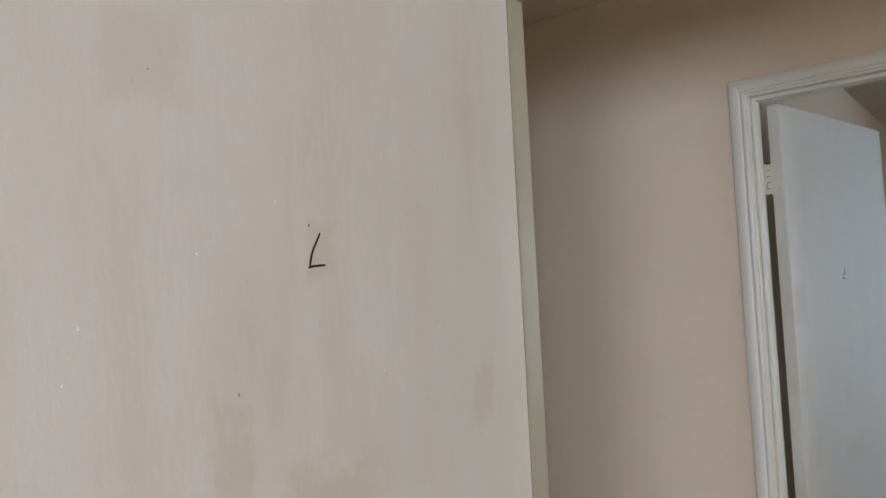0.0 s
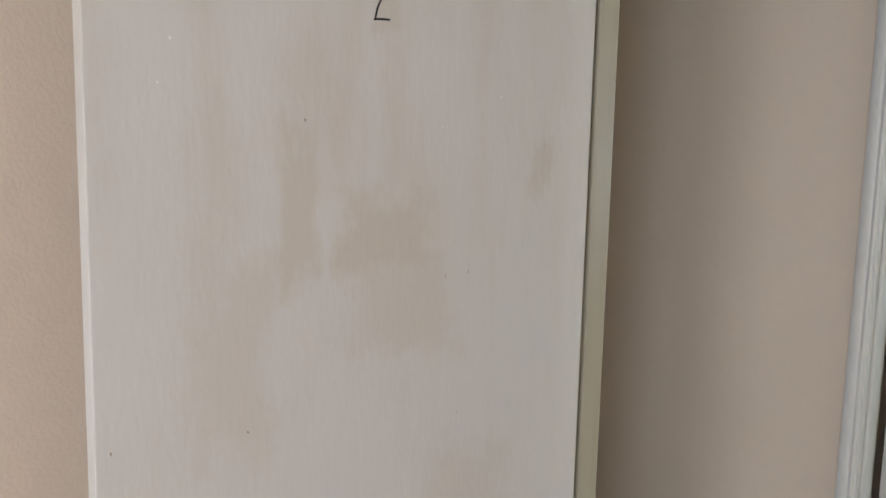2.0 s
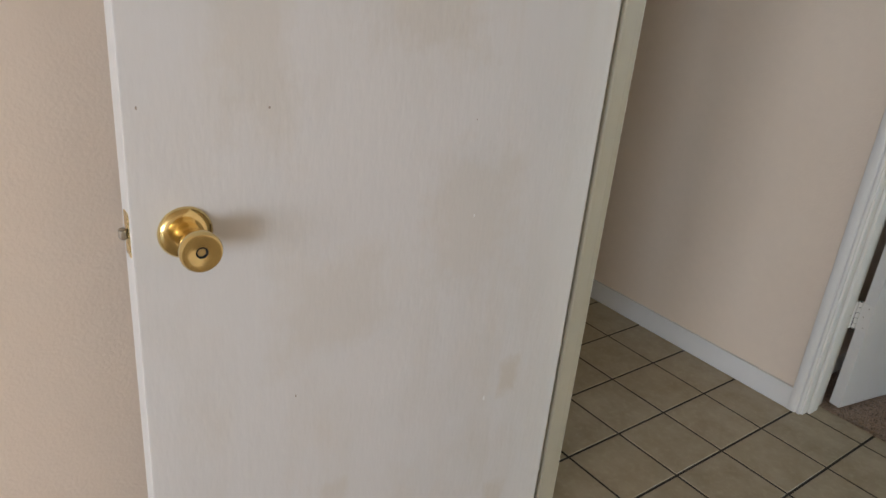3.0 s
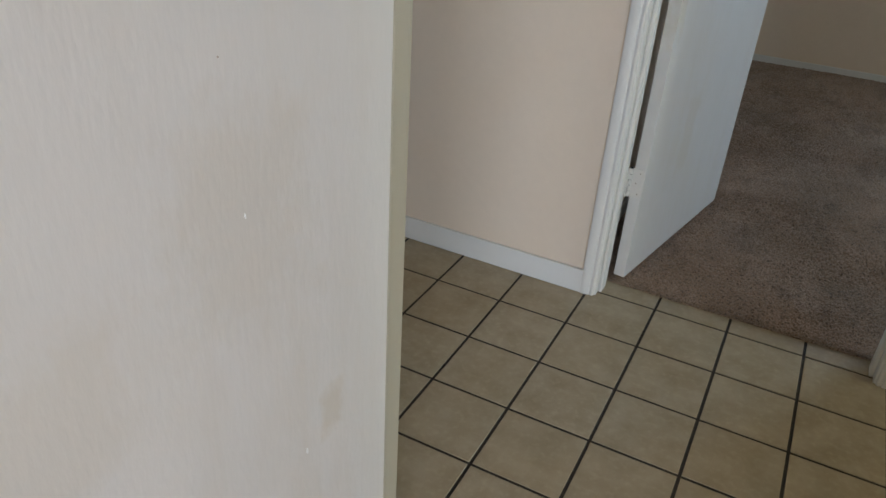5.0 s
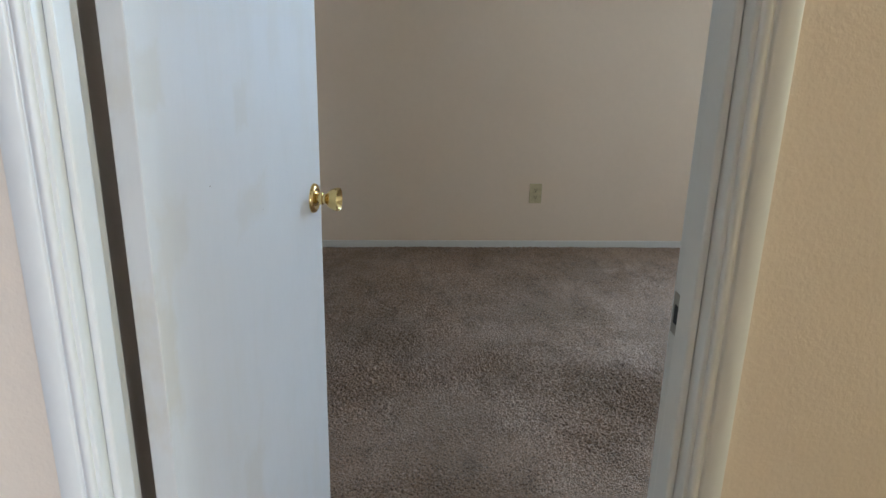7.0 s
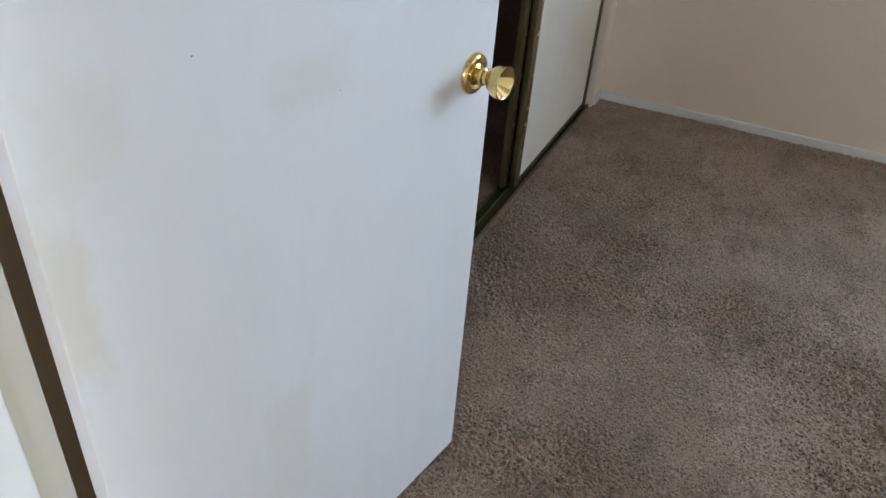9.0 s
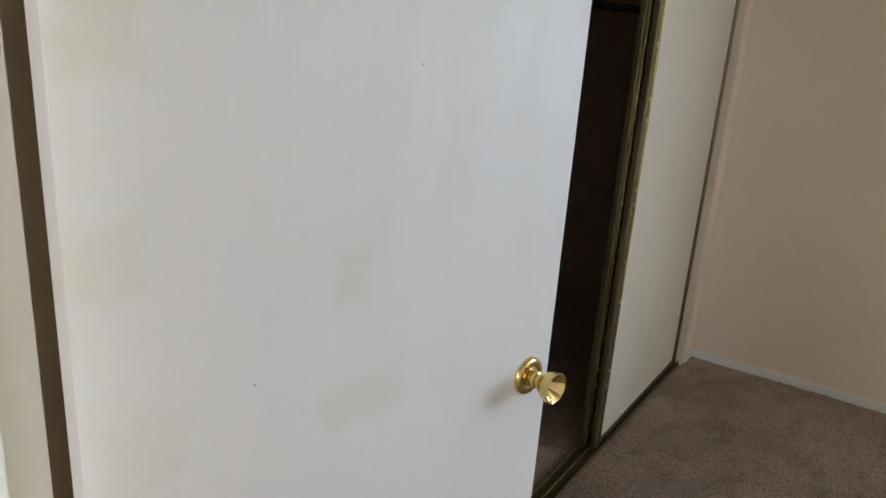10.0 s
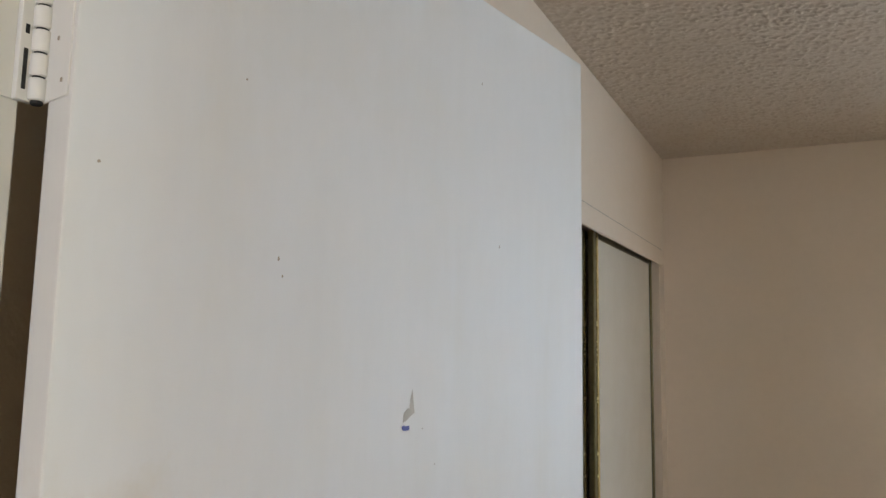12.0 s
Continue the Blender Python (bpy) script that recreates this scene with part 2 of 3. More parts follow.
def flake(outline, y, thick, sign):
    bm = bmesh.new()
    f = bm.faces.new([bm.verts.new((u, y + sign * thick, z)) for u, z in outline])
    r = bmesh.ops.extrude_face_region(bm, geom=[f])
    bmesh.ops.translate(bm, verts=[v for v in r["geom"] if isinstance(v, bmesh.types.BMVert)], vec=(0, -sign * thick * .9, 0))
    return bm


def pierced(a0, a1, b0, b1, z0, z1, holes, along="x"):
    """A wall from a0 to a1 along an axis, b0 to b1 thick, with rectangular holes (a0, a1, z0, z1) through it, as one closed shell."""
    us = sorted({a0, a1, *[h[0] for h in holes], *[h[1] for h in holes]})
    zs = sorted({z0, z1, *[h[2] for h in holes], *[h[3] for h in holes]})
    us, zs = [u for u in us if a0 <= u <= a1], [z for z in zs if z0 <= z <= z1]
    bm = bmesh.new()
    made = {}

    def vert(i, k, b):
        if (i, k, b) not in made:
            p = (us[i], b1 if b else b0, zs[k])
            made[i, k, b] = bm.verts.new(p if along == "x" else (p[1], p[0], p[2]))
        return made[i, k, b]

    def solid(i, k):
        if not (0 <= i < len(us) - 1 and 0 <= k < len(zs) - 1):
            return False
        u, z = (us[i] + us[i + 1]) / 2, (zs[k] + zs[k + 1]) / 2
        return not any(h[0] < u < h[1] and h[2] < z < h[3] for h in holes)

    for i in range(len(us) - 1):
        for k in range(len(zs) - 1):
            if not solid(i, k):
                continue
            for b in (0, 1):
                bm.faces.new((vert(i, k, b), vert(i + 1, k, b), vert(i + 1, k + 1, b), vert(i, k + 1, b)))
            for di, dk, p, q in ((-1, 0, (i, k), (i, k + 1)), (1, 0, (i + 1, k), (i + 1, k + 1)), (0, -1, (i, k), (i + 1, k)), (0, 1, (i, k + 1), (i + 1, k + 1))):
                if not solid(i + di, k + dk):
                    bm.faces.new((vert(*p, 0), vert(*q, 0), vert(*q, 1), vert(*p, 1)))
    return bm


def setting(name, bm, material, label, category):
    return tagged(part(name, bm, material), label, category, kind="structure")


# ---------------------------------------------------------------- structure
TOP = 2.45
N0, N1 = .180, .288          # wall between hall and bedroom
S0, S1 = -.955, -.843        # wall between hall and front room
setting("wall_hall_north", pierced(-.98, 3.8, N0, N1, -.02, TOP, [(.012, .803, -.02, 2.073)]), WALL, "cream painted drywall between hall and bedroom, with a doorway", "wall")
setting("wall_hall_south", pierced(-3.2, 5.3, S0, S1, -.02, TOP, [(-.070, .733, -.02, 2.078)]), WALL, "cream painted drywall between hall and front room, with a doorway", "wall")
setting("wall_corridor_side", boxes((-.98, -.87, N1, 3.36, -.02, TOP)), WALL, "cream painted drywall behind the closet", "wall")
setting("wall_corridor_end", boxes((-3.2, -.98, 1.70, 1.80, -.02, TOP)), WALL, "cream painted drywall at the dim corridor end", "wall")
setting("wall_corridor_west", boxes((-3.3, -3.2, S0, 1.80, -.02, TOP)), WALL, "cream painted drywall of the corridor", "wall")
setting("wall_front_room_west", boxes((-.33, -.23, -7.1, S0, -.02, TOP)), WALL, "cream orange-peel drywall behind the open door", "wall")
setting("wall_front_room_east", boxes((5.2, 5.3, -7.1, S0, -.02, TOP)), WALL, "cream painted drywall of the front room", "wall")
setting("wall_front_room_south", pierced(-.23, 5.2, -7.1, -7.0, -.02, TOP, [(1.2, 2.8, .55, 2.1), (3.27, 5.13, .55, 2.1)]), WALL, "cream painted drywall with a window", "wall")
setting("wall_bedroom_north", pierced(-.98, 3.8, 3.36, 3.46, -.02, TOP, [(2.25, 3.6, .86, 2.1)]), WALL, "cream painted bedroom drywall with a window", "wall")
setting("wall_bedroom_east", pierced(S0, 3.46, 3.8, 3.9, -.02, TOP, [(-.76, .1, .86, 2.1)], "y"), WALL, "cream painted bedroom drywall", "wall")
CF = -.055                   # face of the closet wall
setting("wall_closet_front", pierced(N1, 3.36, CF - .1, CF, -.02, TOP, [(1.385, 3.238, -.02, 1.985)], "y"), WALL, "cream painted drywall around the closet opening", "wall")
# Side wall darkened to stand for closet shade.
setting("wall_closet_side", boxes((-.87, CF - .1, 1.24, 1.34, -.02, TOP)), CLOSET_SHADE, "closet side wall coloured dark brown for the shade inside", "wall")
setting("ceiling_hall", boxes((-3.3, 3.9, S0, N0 + .06, TOP, TOP + .1)), CEIL, "cream sprayed ceiling over the hall", "ceiling")
setting("ceiling_corridor", boxes((-3.3, -.98, N0 + .06, 1.8, TOP, TOP + .1)), CEIL, "cream sprayed ceiling over the corridor", "ceiling")
setting("ceiling_front_room", boxes((-.33, 5.3, -7.1, S0, TOP, TOP + .1)), CEIL, "cream sprayed ceiling over the front room", "ceiling")


def popcorn_ceiling():
    """Bedroom ceiling: a slab whose underside is a fine relief of sprayed lumps."""
    x0, x1, y0, y1, step = CF - .01, 2.0, .8, 3.40, .0048
    rng = np.random.default_rng(4)
    nx, ny = int((x1 - x0) / step) + 1, int((y1 - y0) / step) + 1
    a = rng.random((nx, ny))
    b = (a + np.roll(a, 1, 0) + np.roll(a, 1, 1) + np.roll(a, (1, 1), (0, 1))) / 4
    c = sum(np.roll(b, (i, j), (0, 1)) for i in (-1, 0, 1) for j in (-1, 0, 1)) / 9
    h = np.clip((b - .5) * 3.4, 0, 1) * .0026 + np.clip((c - .5) * 6, 0, 1) * .0008 + np.clip(a - .8, 0, 1) * .016
    gx = x0 + (x1 - x0) * np.arange(nx) / (nx - 1)
    gy = y0 + (y1 - y0) * np.arange(ny) / (ny - 1)
    X, Y = np.meshgrid(gx, gy, indexing="ij")
    co = np.stack([X, Y, TOP + .002 - h], -1).reshape(-1, 3)
    i = np.arange(nx * ny).reshape(nx, ny)
    quads = np.stack([i[:-1, :-1], i[:-1, 1:], i[1:, 1:], i[1:, :-1]], -1).reshape(-1, 4)
    k = len(co)
    bx, by, lo, hi = (-.98, 3.8), (N0 + .06, 3.46), TOP + .0025, TOP + .1
    co = np.vstack([co, [[x, y, z] for z in (lo, hi) for x, y in ((bx[0], by[0]), (bx[1], by[0]), (bx[1], by[1]), (bx[0], by[1]))]])
    faces = quads.tolist() + [[k, k + 3, k + 2, k + 1], [k + 4, k + 5, k + 6, k + 7]] + [[k + q, k + (q + 1) % 4, k + 4 + (q + 1) % 4, k + 4 + q] for q in range(4)]
    me = bpy.data.meshes.new("ceiling_bedroom")
    me.from_pydata(co.tolist(), [], faces)
    me.materials.append(CEIL)
    me.shade_smooth()
    return tagged(new("ceiling_bedroom", me), "cream popcorn-textured sprayed bedroom ceiling", "ceiling", kind="structure")


popcorn_ceiling()
floor = setting("floor", boxes((-3.3, 5.3, -7.1, .30, -.06, -.0021), (-3.3, -.98, .30, 1.8, -.06, -.0021)), GROUT, "beige square ceramic tiles with dark brown grout", "floor")
carpet = setting("floor_bedroom", boxes((.030, .785, .282, .30, -.03, .002), (-.98, 3.8, .30, 3.4, -.03, .002)), CARPET, "worn grey-brown cut-pile bedroom carpet with stains and painted nap shading", "carpet")
setting("ground", boxes((-400, 400, -400, 400, -.5, -.45)), CONCRETE, "pale concrete ground outside the windows", "ground")
setting("roof", boxes((-3.6, 5.6, -7.4, 3.8, TOP + .14, TOP + .3)), CONCRETE, "flat grey roof slab above the rooms", "roof")


# ---------------------------------------------------------------- windows
def window(name, x0, x1, z0, z1, y, inward, label):
    w = thing(name, label, "window", kind="structure")
    f = .045
    fr = part("window_frame", boxes((x0, x0 + f, y - .03, y + .03, z0, z1), (x1 - f, x1, y - .03, y + .03, z0, z1), (x0 + f, x1 - f, y - .03, y + .03, z0, z0 + f), (x0 + f, x1 - f, y - .03, y + .03, z1 - f, z1), ((x0 + x1) / 2 - .02, (x0 + x1) / 2 + .02, y - .025, y + .025, z0 + f, z1 - f)), TRIM, w)
    mid = (x0 + x1) / 2
    for a, b in ((x0 + f, mid - .02), (mid + .02, x1 - f)):
        p = part("pane", boxes((a, b, y - .003, y + .003, z0 + f, z1 - f)), GLASS, w)
        p.visible_shadow = False
    part("window_sill", boxes((x0 - .03, x1 + .03, y + inward * .03 if inward > 0 else y + inward * .09, y + inward * .09 if inward > 0 else y + inward * .03, z0 - .02, z0), bevel=.004), TRIM, w)
    return w


def side_window(name, y0, y1, z0, z1, x, label):
    w = thing(name, label, "window", kind="structure")
    f = .04
    part("window_frame", boxes((x - .03, x + .03, y0, y0 + f, z0, z1), (x - .03, x + .03, y1 - f, y1, z0, z1), (x - .03, x + .03, y0 + f, y1 - f, z0, z0 + f), (x - .03, x + .03, y0 + f, y1 - f, z1 - f, z1)), TRIM, w)
    part("pane", boxes((x - .003, x + .003, y0 + f, y1 - f, z0 + f, z1 - f)), GLASS, w).visible_shadow = False
    return w


# Unseen window, added as an opening for the hall fill lamp.
side_window("added_hall_window", -.76, .1, .86, 2.1, 3.86, "unseen white framed window added to light the hall")
window("window_1", 1.2, 2.8, .55, 2.1, -7.06, 1, "white framed sliding window in the front room")
window("window_4", 3.27, 5.13, .55, 2.1, -7.06, 1, "wide white framed sliding window in the front room")
window("window_2", 2.25, 3.6, .86, 2.1, 3.42, -1, "white framed sliding window in the bedroom")


# ---------------------------------------------------------------- door frames and baseboards
CASING = [(0, 0), (0, .0065), (.0012, .0088), (.0035, .0102), (.0062, .0106), (.0088, .0098), (.0102, .0080), (.0112, .0074), (.0128, .0078), (.0142, .0112), (.0160, .0124), (.0385, .0136), (.0402, .0128), (.0410, .0110), (.0410, 0)]


def casing_leg(side, xl, xr, top, y, out):
    """One mitred length of beaded casing; the profile runs outward from the opening's edge."""
    bm = bmesh.new()
    ends = ([], [])
    for u, v in CASING:
        yy = y + out * v
        if side == "head":
            pts = ((xl - u, yy, top + u), (xr + u, yy, top + u))
        else:
            x = xl - u if side == "left" else xr + u
            pts = ((x, yy, .002), (x, yy, top + u))
        for e, p in zip(ends, pts):
            e.append(bm.verts.new(p))
    for i in range(len(CASING)):
        j = (i + 1) % len(CASING)
        bm.faces.new((ends[0][i], ends[0][j], ends[1][j], ends[1][i]))
    for e in ends:
        bm.faces.new(e)
    return bm


def door_frame(name, xl, xr, head, ya, yb, stop0, stop1, casings, label, jamb_mat, cas_mat):
    """Jambs with their inner faces at xl and xr, from ya to yb; stops between stop0 and stop1; casings (y of the wall's face, out)."""
    g = thing(name, label, "door frame", kind="structure")
    t = .018
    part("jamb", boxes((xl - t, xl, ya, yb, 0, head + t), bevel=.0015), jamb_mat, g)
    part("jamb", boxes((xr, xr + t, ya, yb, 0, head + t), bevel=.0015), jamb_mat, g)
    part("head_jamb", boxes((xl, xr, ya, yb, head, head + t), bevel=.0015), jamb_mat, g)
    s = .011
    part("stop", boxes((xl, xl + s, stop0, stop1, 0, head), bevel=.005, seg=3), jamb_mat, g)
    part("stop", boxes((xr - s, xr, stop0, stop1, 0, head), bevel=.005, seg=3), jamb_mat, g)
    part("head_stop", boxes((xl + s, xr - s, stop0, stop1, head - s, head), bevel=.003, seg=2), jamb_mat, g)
    r = .006
    for y, out in casings:
        for side in ("left", "right", "head"):
            part("casing", casing_leg(side, xl - r, xr + r, head + r, y, out), cas_mat, g, "", True)
    return g


frame_b = door_frame("door_frame_2", .030, .785, 2.055, N0, N1 + .009, .205, .252, ((N0, -1),), "white gloss painted wooden door frame with chipped edges", TRIM, TRIM)
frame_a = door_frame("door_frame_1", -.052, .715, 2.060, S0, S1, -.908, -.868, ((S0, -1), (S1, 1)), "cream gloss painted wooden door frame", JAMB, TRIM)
strike = part("strike_plate", boxes((.7835, .785, .262, .290, .915, .975), bevel=.0005), STEEL, frame_b, "dull metal strike plate")
part("strike_hole", boxes((.7825, .7838, .268, .282, .932, .958)), BLACK, strike)


def baseboard(name, dims, label):
    return setting(name, boxes(*dims, bevel=.004, seg=2), TRIM, label, "baseboard")


baseboard("baseboard_hall", ((-.992, -.012, N0 - .012, N0, .001, .078),), "white painted wooden baseboard above floor tiles")
baseboard("baseboard_corner", ((-.992, -.980, N0, 1.70, .001, .078),), "white painted wooden baseboard round the corner")
baseboard("baseboard_hall_right", ((.834, 3.8, N0 - .012, N0, .001, .078),), "white painted wooden baseboard beside the bedroom doorway")
baseboard("baseboard_corridor", ((-3.2, -.992, 1.688, 1.70, .001, .078),), "white painted baseboard at the corridor end")
baseboard("baseboard_bedroom", ((CF + .012, 3.8, 3.348, 3.36, .002, .046),), "white painted baseboard along the bedroom carpet")
baseboard("baseboard_closet", ((CF, CF + .012, 3.238, 3.36, .002, .046),), "short white baseboard beside the closet jamb")
baseboard("baseboard_closet_near", ((CF, CF + .012, N1, 1.36, .002, .066),), "white painted baseboard behind the bedroom door")


# ---------------------------------------------------------------- doors
def door(name, m, sign, width, z0, z1, material, label):
    """A flush door: the face towards the room lies at local y = 0, sign gives the way it looks; u runs from the hinge."""
    d = thing(name, label, "door", m, kind="structure")
    lo, hi = (-.042, 0) if sign > 0 else (0, .035)
    part("slab", boxes((0, width, lo, hi, z0, z1), bevel=.0022, seg=2), material, d)
    return d


def specks(d, y, sign, marks, material):
    for i, (u, z, w, h) in enumerate(marks):
        w, h = w * .55, h * .55
        k = .35 * w
        part("scuff_mark", flake([(u - w / 2, z - h * .3), (u - k * .2, z - h / 2), (u + w / 2, z - h * .1), (u + k * .4, z + h / 2), (u - k, z + h * .3)], y, .0004, sign), material, d)


ANG_A = -92.7
door_a = door("door_1", pose(-.017, -.949, 0, 0, 0, ANG_A), 1, .781, .012, 2.052, DOOR_A, "open flush wooden door, old cream-white paint with brush marks")
knob = part("door_knob", lathe([(.0075, .0705), (.019, .0728), (.0242, .0724), (.0262, .0692), (.0260, .063), (.0242, .054), (.0205, .044), (.0172, .034), (.0155, .024), (.0158, .013), (.0172, .008), (.0172, .006)], 48, (.716, 0, .900)), BRASS, door_a, "shiny polished brass door knob", True)
part("rose", lathe([(.0168, .0085), (.024, .0092), (.0315, .0070), (.0345, .003), (.0348, 0)], 48, (.716, 0, .900)), BRASS, knob, "", True)
part("lock_button", lathe([(0, .0690), (.0046, .0690), (.0054, .0682), (.0054, .062)], 24, (.716, 0, .900)), BRASS_WORN, knob, "", True)
part("button_ring", lathe([(.0056, .064), (.0058, .0702), (.0075, .0706)], 24, (.716, 0, .900)), BLACK, knob, "", True)
latch = part("latch_plate", boxes((.7805, .7822, -.029, -.006, .872, .930), bevel=.0006), BRASS_WORN, door_a, "worn brass latch plate")
part("latch_bolt", boxes((.782, .792, -.0235, -.0115, .894, .909), bevel=.0045, seg=3), STEEL, latch)
L = [(.4070, 1.6262), (.4102, 1.6200), (.4142, 1.6128), (.4180, 1.6062), (.4210, 1.5990), (.4226, 1.5920), (.4240, 1.5850)]
part("pen_mark", ribbon(L, .0028, 0, .0004, 1), INK, door_a, "black marker stroke")
part("pen_mark", ribbon([(.4260, 1.5843), (.4200, 1.5858), (.4110, 1.5866), (.4005, 1.5873)], .0030, 0, .0005, 1), INK, door_a, "black marker stroke")
part("pen_mark", ribbon([(.4225, 1.6365), (.4240, 1.6330)], .0016, 0, .0004, 1), INK, door_a)
specks(door_a, 0, 1, [(.525, 1.448, .006, .009), (.603, 1.055, .006, .007), (.764, 1.062, .005, .010), (.298, 1.233, .0018, .014), (.255, 1.236, .0018, .014), (.563, .603, .004, .012), (.618, 1.786, .005, .004), (.36, .30, .004, .006), (.27, 1.02, .004, .004)], SCUFF)
specks(door_a, 0, 1, [(.183, .48, .008, .022), (.69, 1.53, .006, .008), (.255, .86, .004, .012), (.705, 1.48, .004, .006), (.20, 1.50, .004, .006), (.31, 1.45, .004, .005), (.57, 1.60, .005, .005), (.47, 1.66, .004, .005)], CHALK)

ANG_B = 79.15
door_b = door("door_2", pose(.080, .301, 0, 0, 0, ANG_B), -1, .7606, .016, 2.046, DOOR_B, "open flush bedroom door, white paint with yellowed patches")
knob = part("door_knob", lathe([(0, .032), (.006, .0375), (.0235, .0595), (.0255, .0605), (.0268, .0590), (.0266, .053), (.0245, .045), (.019, .0365), (.0135, .0315), (.0110, .029), (.0110, .024), (.0145, .022), (.0145, .017), (.011, .0155), (.011, .010), (.017, .008), (.017, .006)], 48, (.704, 0, .917), -1), BRASS, door_b, "polished brass knob with a conical hollow face", True)
part("rose", lathe([(.0172, .0065), (.022, .008), (.027, .0085), (.0315, .0065), (.0335, .003), (.0338, 0)], 48, (.704, 0, .917), -1), BRASS, knob, "", True)
latch = part("latch_plate", boxes((.7600, .7618, .006, .029, .888, .946), bevel=.0006), BRASS_WORN, door_b, "worn brass latch plate")
part("latch_bolt", boxes((.7615, .772, .011, .024, .908, .926), bevel=.003, seg=2), STEEL, latch)
part("paint_chip", flake([(.3700, 1.5705), (.3735, 1.5500), (.3740, 1.5460), (.3690, 1.5440), (.3600, 1.5385), (.3555, 1.5375), (.3570, 1.5470), (.3620, 1.5512), (.3660, 1.5515), (.3668, 1.5600)], 0, .0003, -1), CHIP, door_b, "grey chip of lost paint")
part("pen_mark", flake([(.3540, 1.5330), (.3570, 1.5350), (.3590, 1.5338), (.3660, 1.5336), (.3660, 1.5292), (.3580, 1.5290), (.3550, 1.5305)], 0, .0004, -1), BLUE_INK, door_b, "small blue pen mark")
specks(door_b, 0, -1, [(.022, 1.743, .005, .005), (.534, 1.738, .003, .008), (.185, 1.690, .004, .008), (.19, 1.675, .003, .005), (.143, 1.838, .004, .004), (.492, 1.936, .003, .007), (.423, 1.423, .004, .006), (.189, 1.069, .007, .004), (.399, .975, .003, .004), (.388, 1.529, .004, .002), (.41, 1.49, .003, .003)], SCUFF)


def hinge(d, z0, z1):
    """A painted butt hinge: five knuckles, the leaf on the door's edge and the leaf on the jamb."""
    h = part("hinge", boxes((-.0016, .0004, .004, .040, z0, z1), bevel=.0005), TRIM, d, "white painted butt hinge")
    n = 5
    step = (z1 - z0) / n
    for i in range(n):
        part("knuckle", cyl_z(-.0052, .0405, z0 + i * step + .0008, z0 + (i + 1) * step - .0008, .0062), TRIM, h, "", True)
    part("pin", cyl_z(-.0052, .0405, z0 - .002, z1 + .002, .0042), BLACK, h, "", True)
    for i, (v, z) in enumerate(((.013, .14), (.022, .5), (.014, .86))):
        part("screw", lathe([(0, .0004), (.0015, .0004), (.0018, 0)], 12), SCUFF, h).matrix_local = Matrix.Translation((-.0018, v, z0 + z * (z1 - z0))) @ Matrix.Rotation(radians(90), 4, 'Z')
    return h


for z in (.286, 1.785):
    hinge(door_b, z, z + .089)
for z in (.286, 1.785):
    leaf = part("hinge_leaf", boxes((.030, .0316, .254, .290, z, z + .089), (.030, .0362, .290, .3035, z, z + .089), bevel=.0004), TRIM, frame_b, "white painted hinge leaf")
    for k, tall in ((.2, .010), (.4, .017), (.6, .005)):
        part("grime", boxes((.0362, .0366, .2930, .2962, z + k * .089 - tall, z + k * .089 + .002), bevel=.0002), BLACK, leaf, "dark grime beside the knuckles")
    for v, k in ((.270, .14), (.280, .5), (.270, .86)):
        part("screw", lathe([(0, .0004), (.0016, .0004), (.0019, 0)], 12), SCUFF, leaf).matrix_local = Matrix.Translation((.0318, v - .004, z + k * .089)) @ Matrix.Rotation(radians(-90), 4, 'Z')


# ---------------------------------------------------------------- closet
def closet_door(y0, y1, xf, z0, z1, label):
    """Sliding panel with its front at xf, in an olive metal frame with ribbed stiles."""
    c = thing("closet_door", label, "closet door", pose(xf, y0, 0), group="sliding closet doors")
    w = y1 - y0
    s = .044
    part("panel", boxes((-.016, -.008, s * .5, w - s * .5, z0 + .012, z1 - .012)), PANEL, c)
    for k in (0, 1):
        a = 0 if k == 0 else w - s
        st = part("stile", boxes((-.024, -.004, a, a + s, z0, z1), bevel=.002), OLIVE, c, "olive gold metal stile")
        for q in (.026, .033, .040):
            o = a + (q if k == 0 else s - q - .0035)
            part("rib", boxes((-.006, .0, o, o + .0035, z0, z1), bevel=.0010), RIB if k == 0 else OLIVE, st)
        part("gasket", boxes((-.012, -.0062, a + s if k == 0 else a - .004, a + s + .004 if k == 0 else a, z0 + .02, z1 - .02)), BLACK, c)
    part("bottom_rail", boxes((-.024, -.004, s, w - s, z0, z0 + .022), bevel=.0015), OLIVE, c)
    part("top_rail", boxes((-.024, -.004, s, w - s, z1 - .022, z1), bevel=.0015), OLIVE, c)
    return c


closet_door(2.256, 3.212, CF - .022, .016, 1.972, "white sliding closet door in an olive metal frame, closed")
closet_door(2.234, 3.190, CF - .056, .016, 1.972, "white sliding closet door pushed behind the other one")
# Added boards whose dark colour stands for shade on the closet's inner walls.
setting("closet_shade_boards", boxes((-.87, -.858, 1.34, 3.36, .0, TOP - .01), (-.858, CF - .1, 3.348, 3.36, .0, TOP - .01)), CLOSET_SHADE, "dark brown boards added to shade the closet inside", "lining")
tr = thing("closet_track", "olive metal floor track of the sliding closet doors", "track", kind="structure")
part("track_base", boxes((CF - .088, CF - .012, 1.39, 3.222, .002, .008), bevel=.001), OLIVE, tr)
for x in (CF - .086, CF - .052, CF - .0165):
    part("track_rib", boxes((x, x + .004, 1.39, 3.222, .008, .019), bevel=.0012), OLIVE, tr)
tj = thing("closet_frame", "white painted closet jambs and fascia board", "trim", kind="structure")
part("fascia", boxes((CF, CF + .009, 1.34, 3.298, 1.953, 2.020), bevel=.002), WALL, tj, "cream painted fascia board")
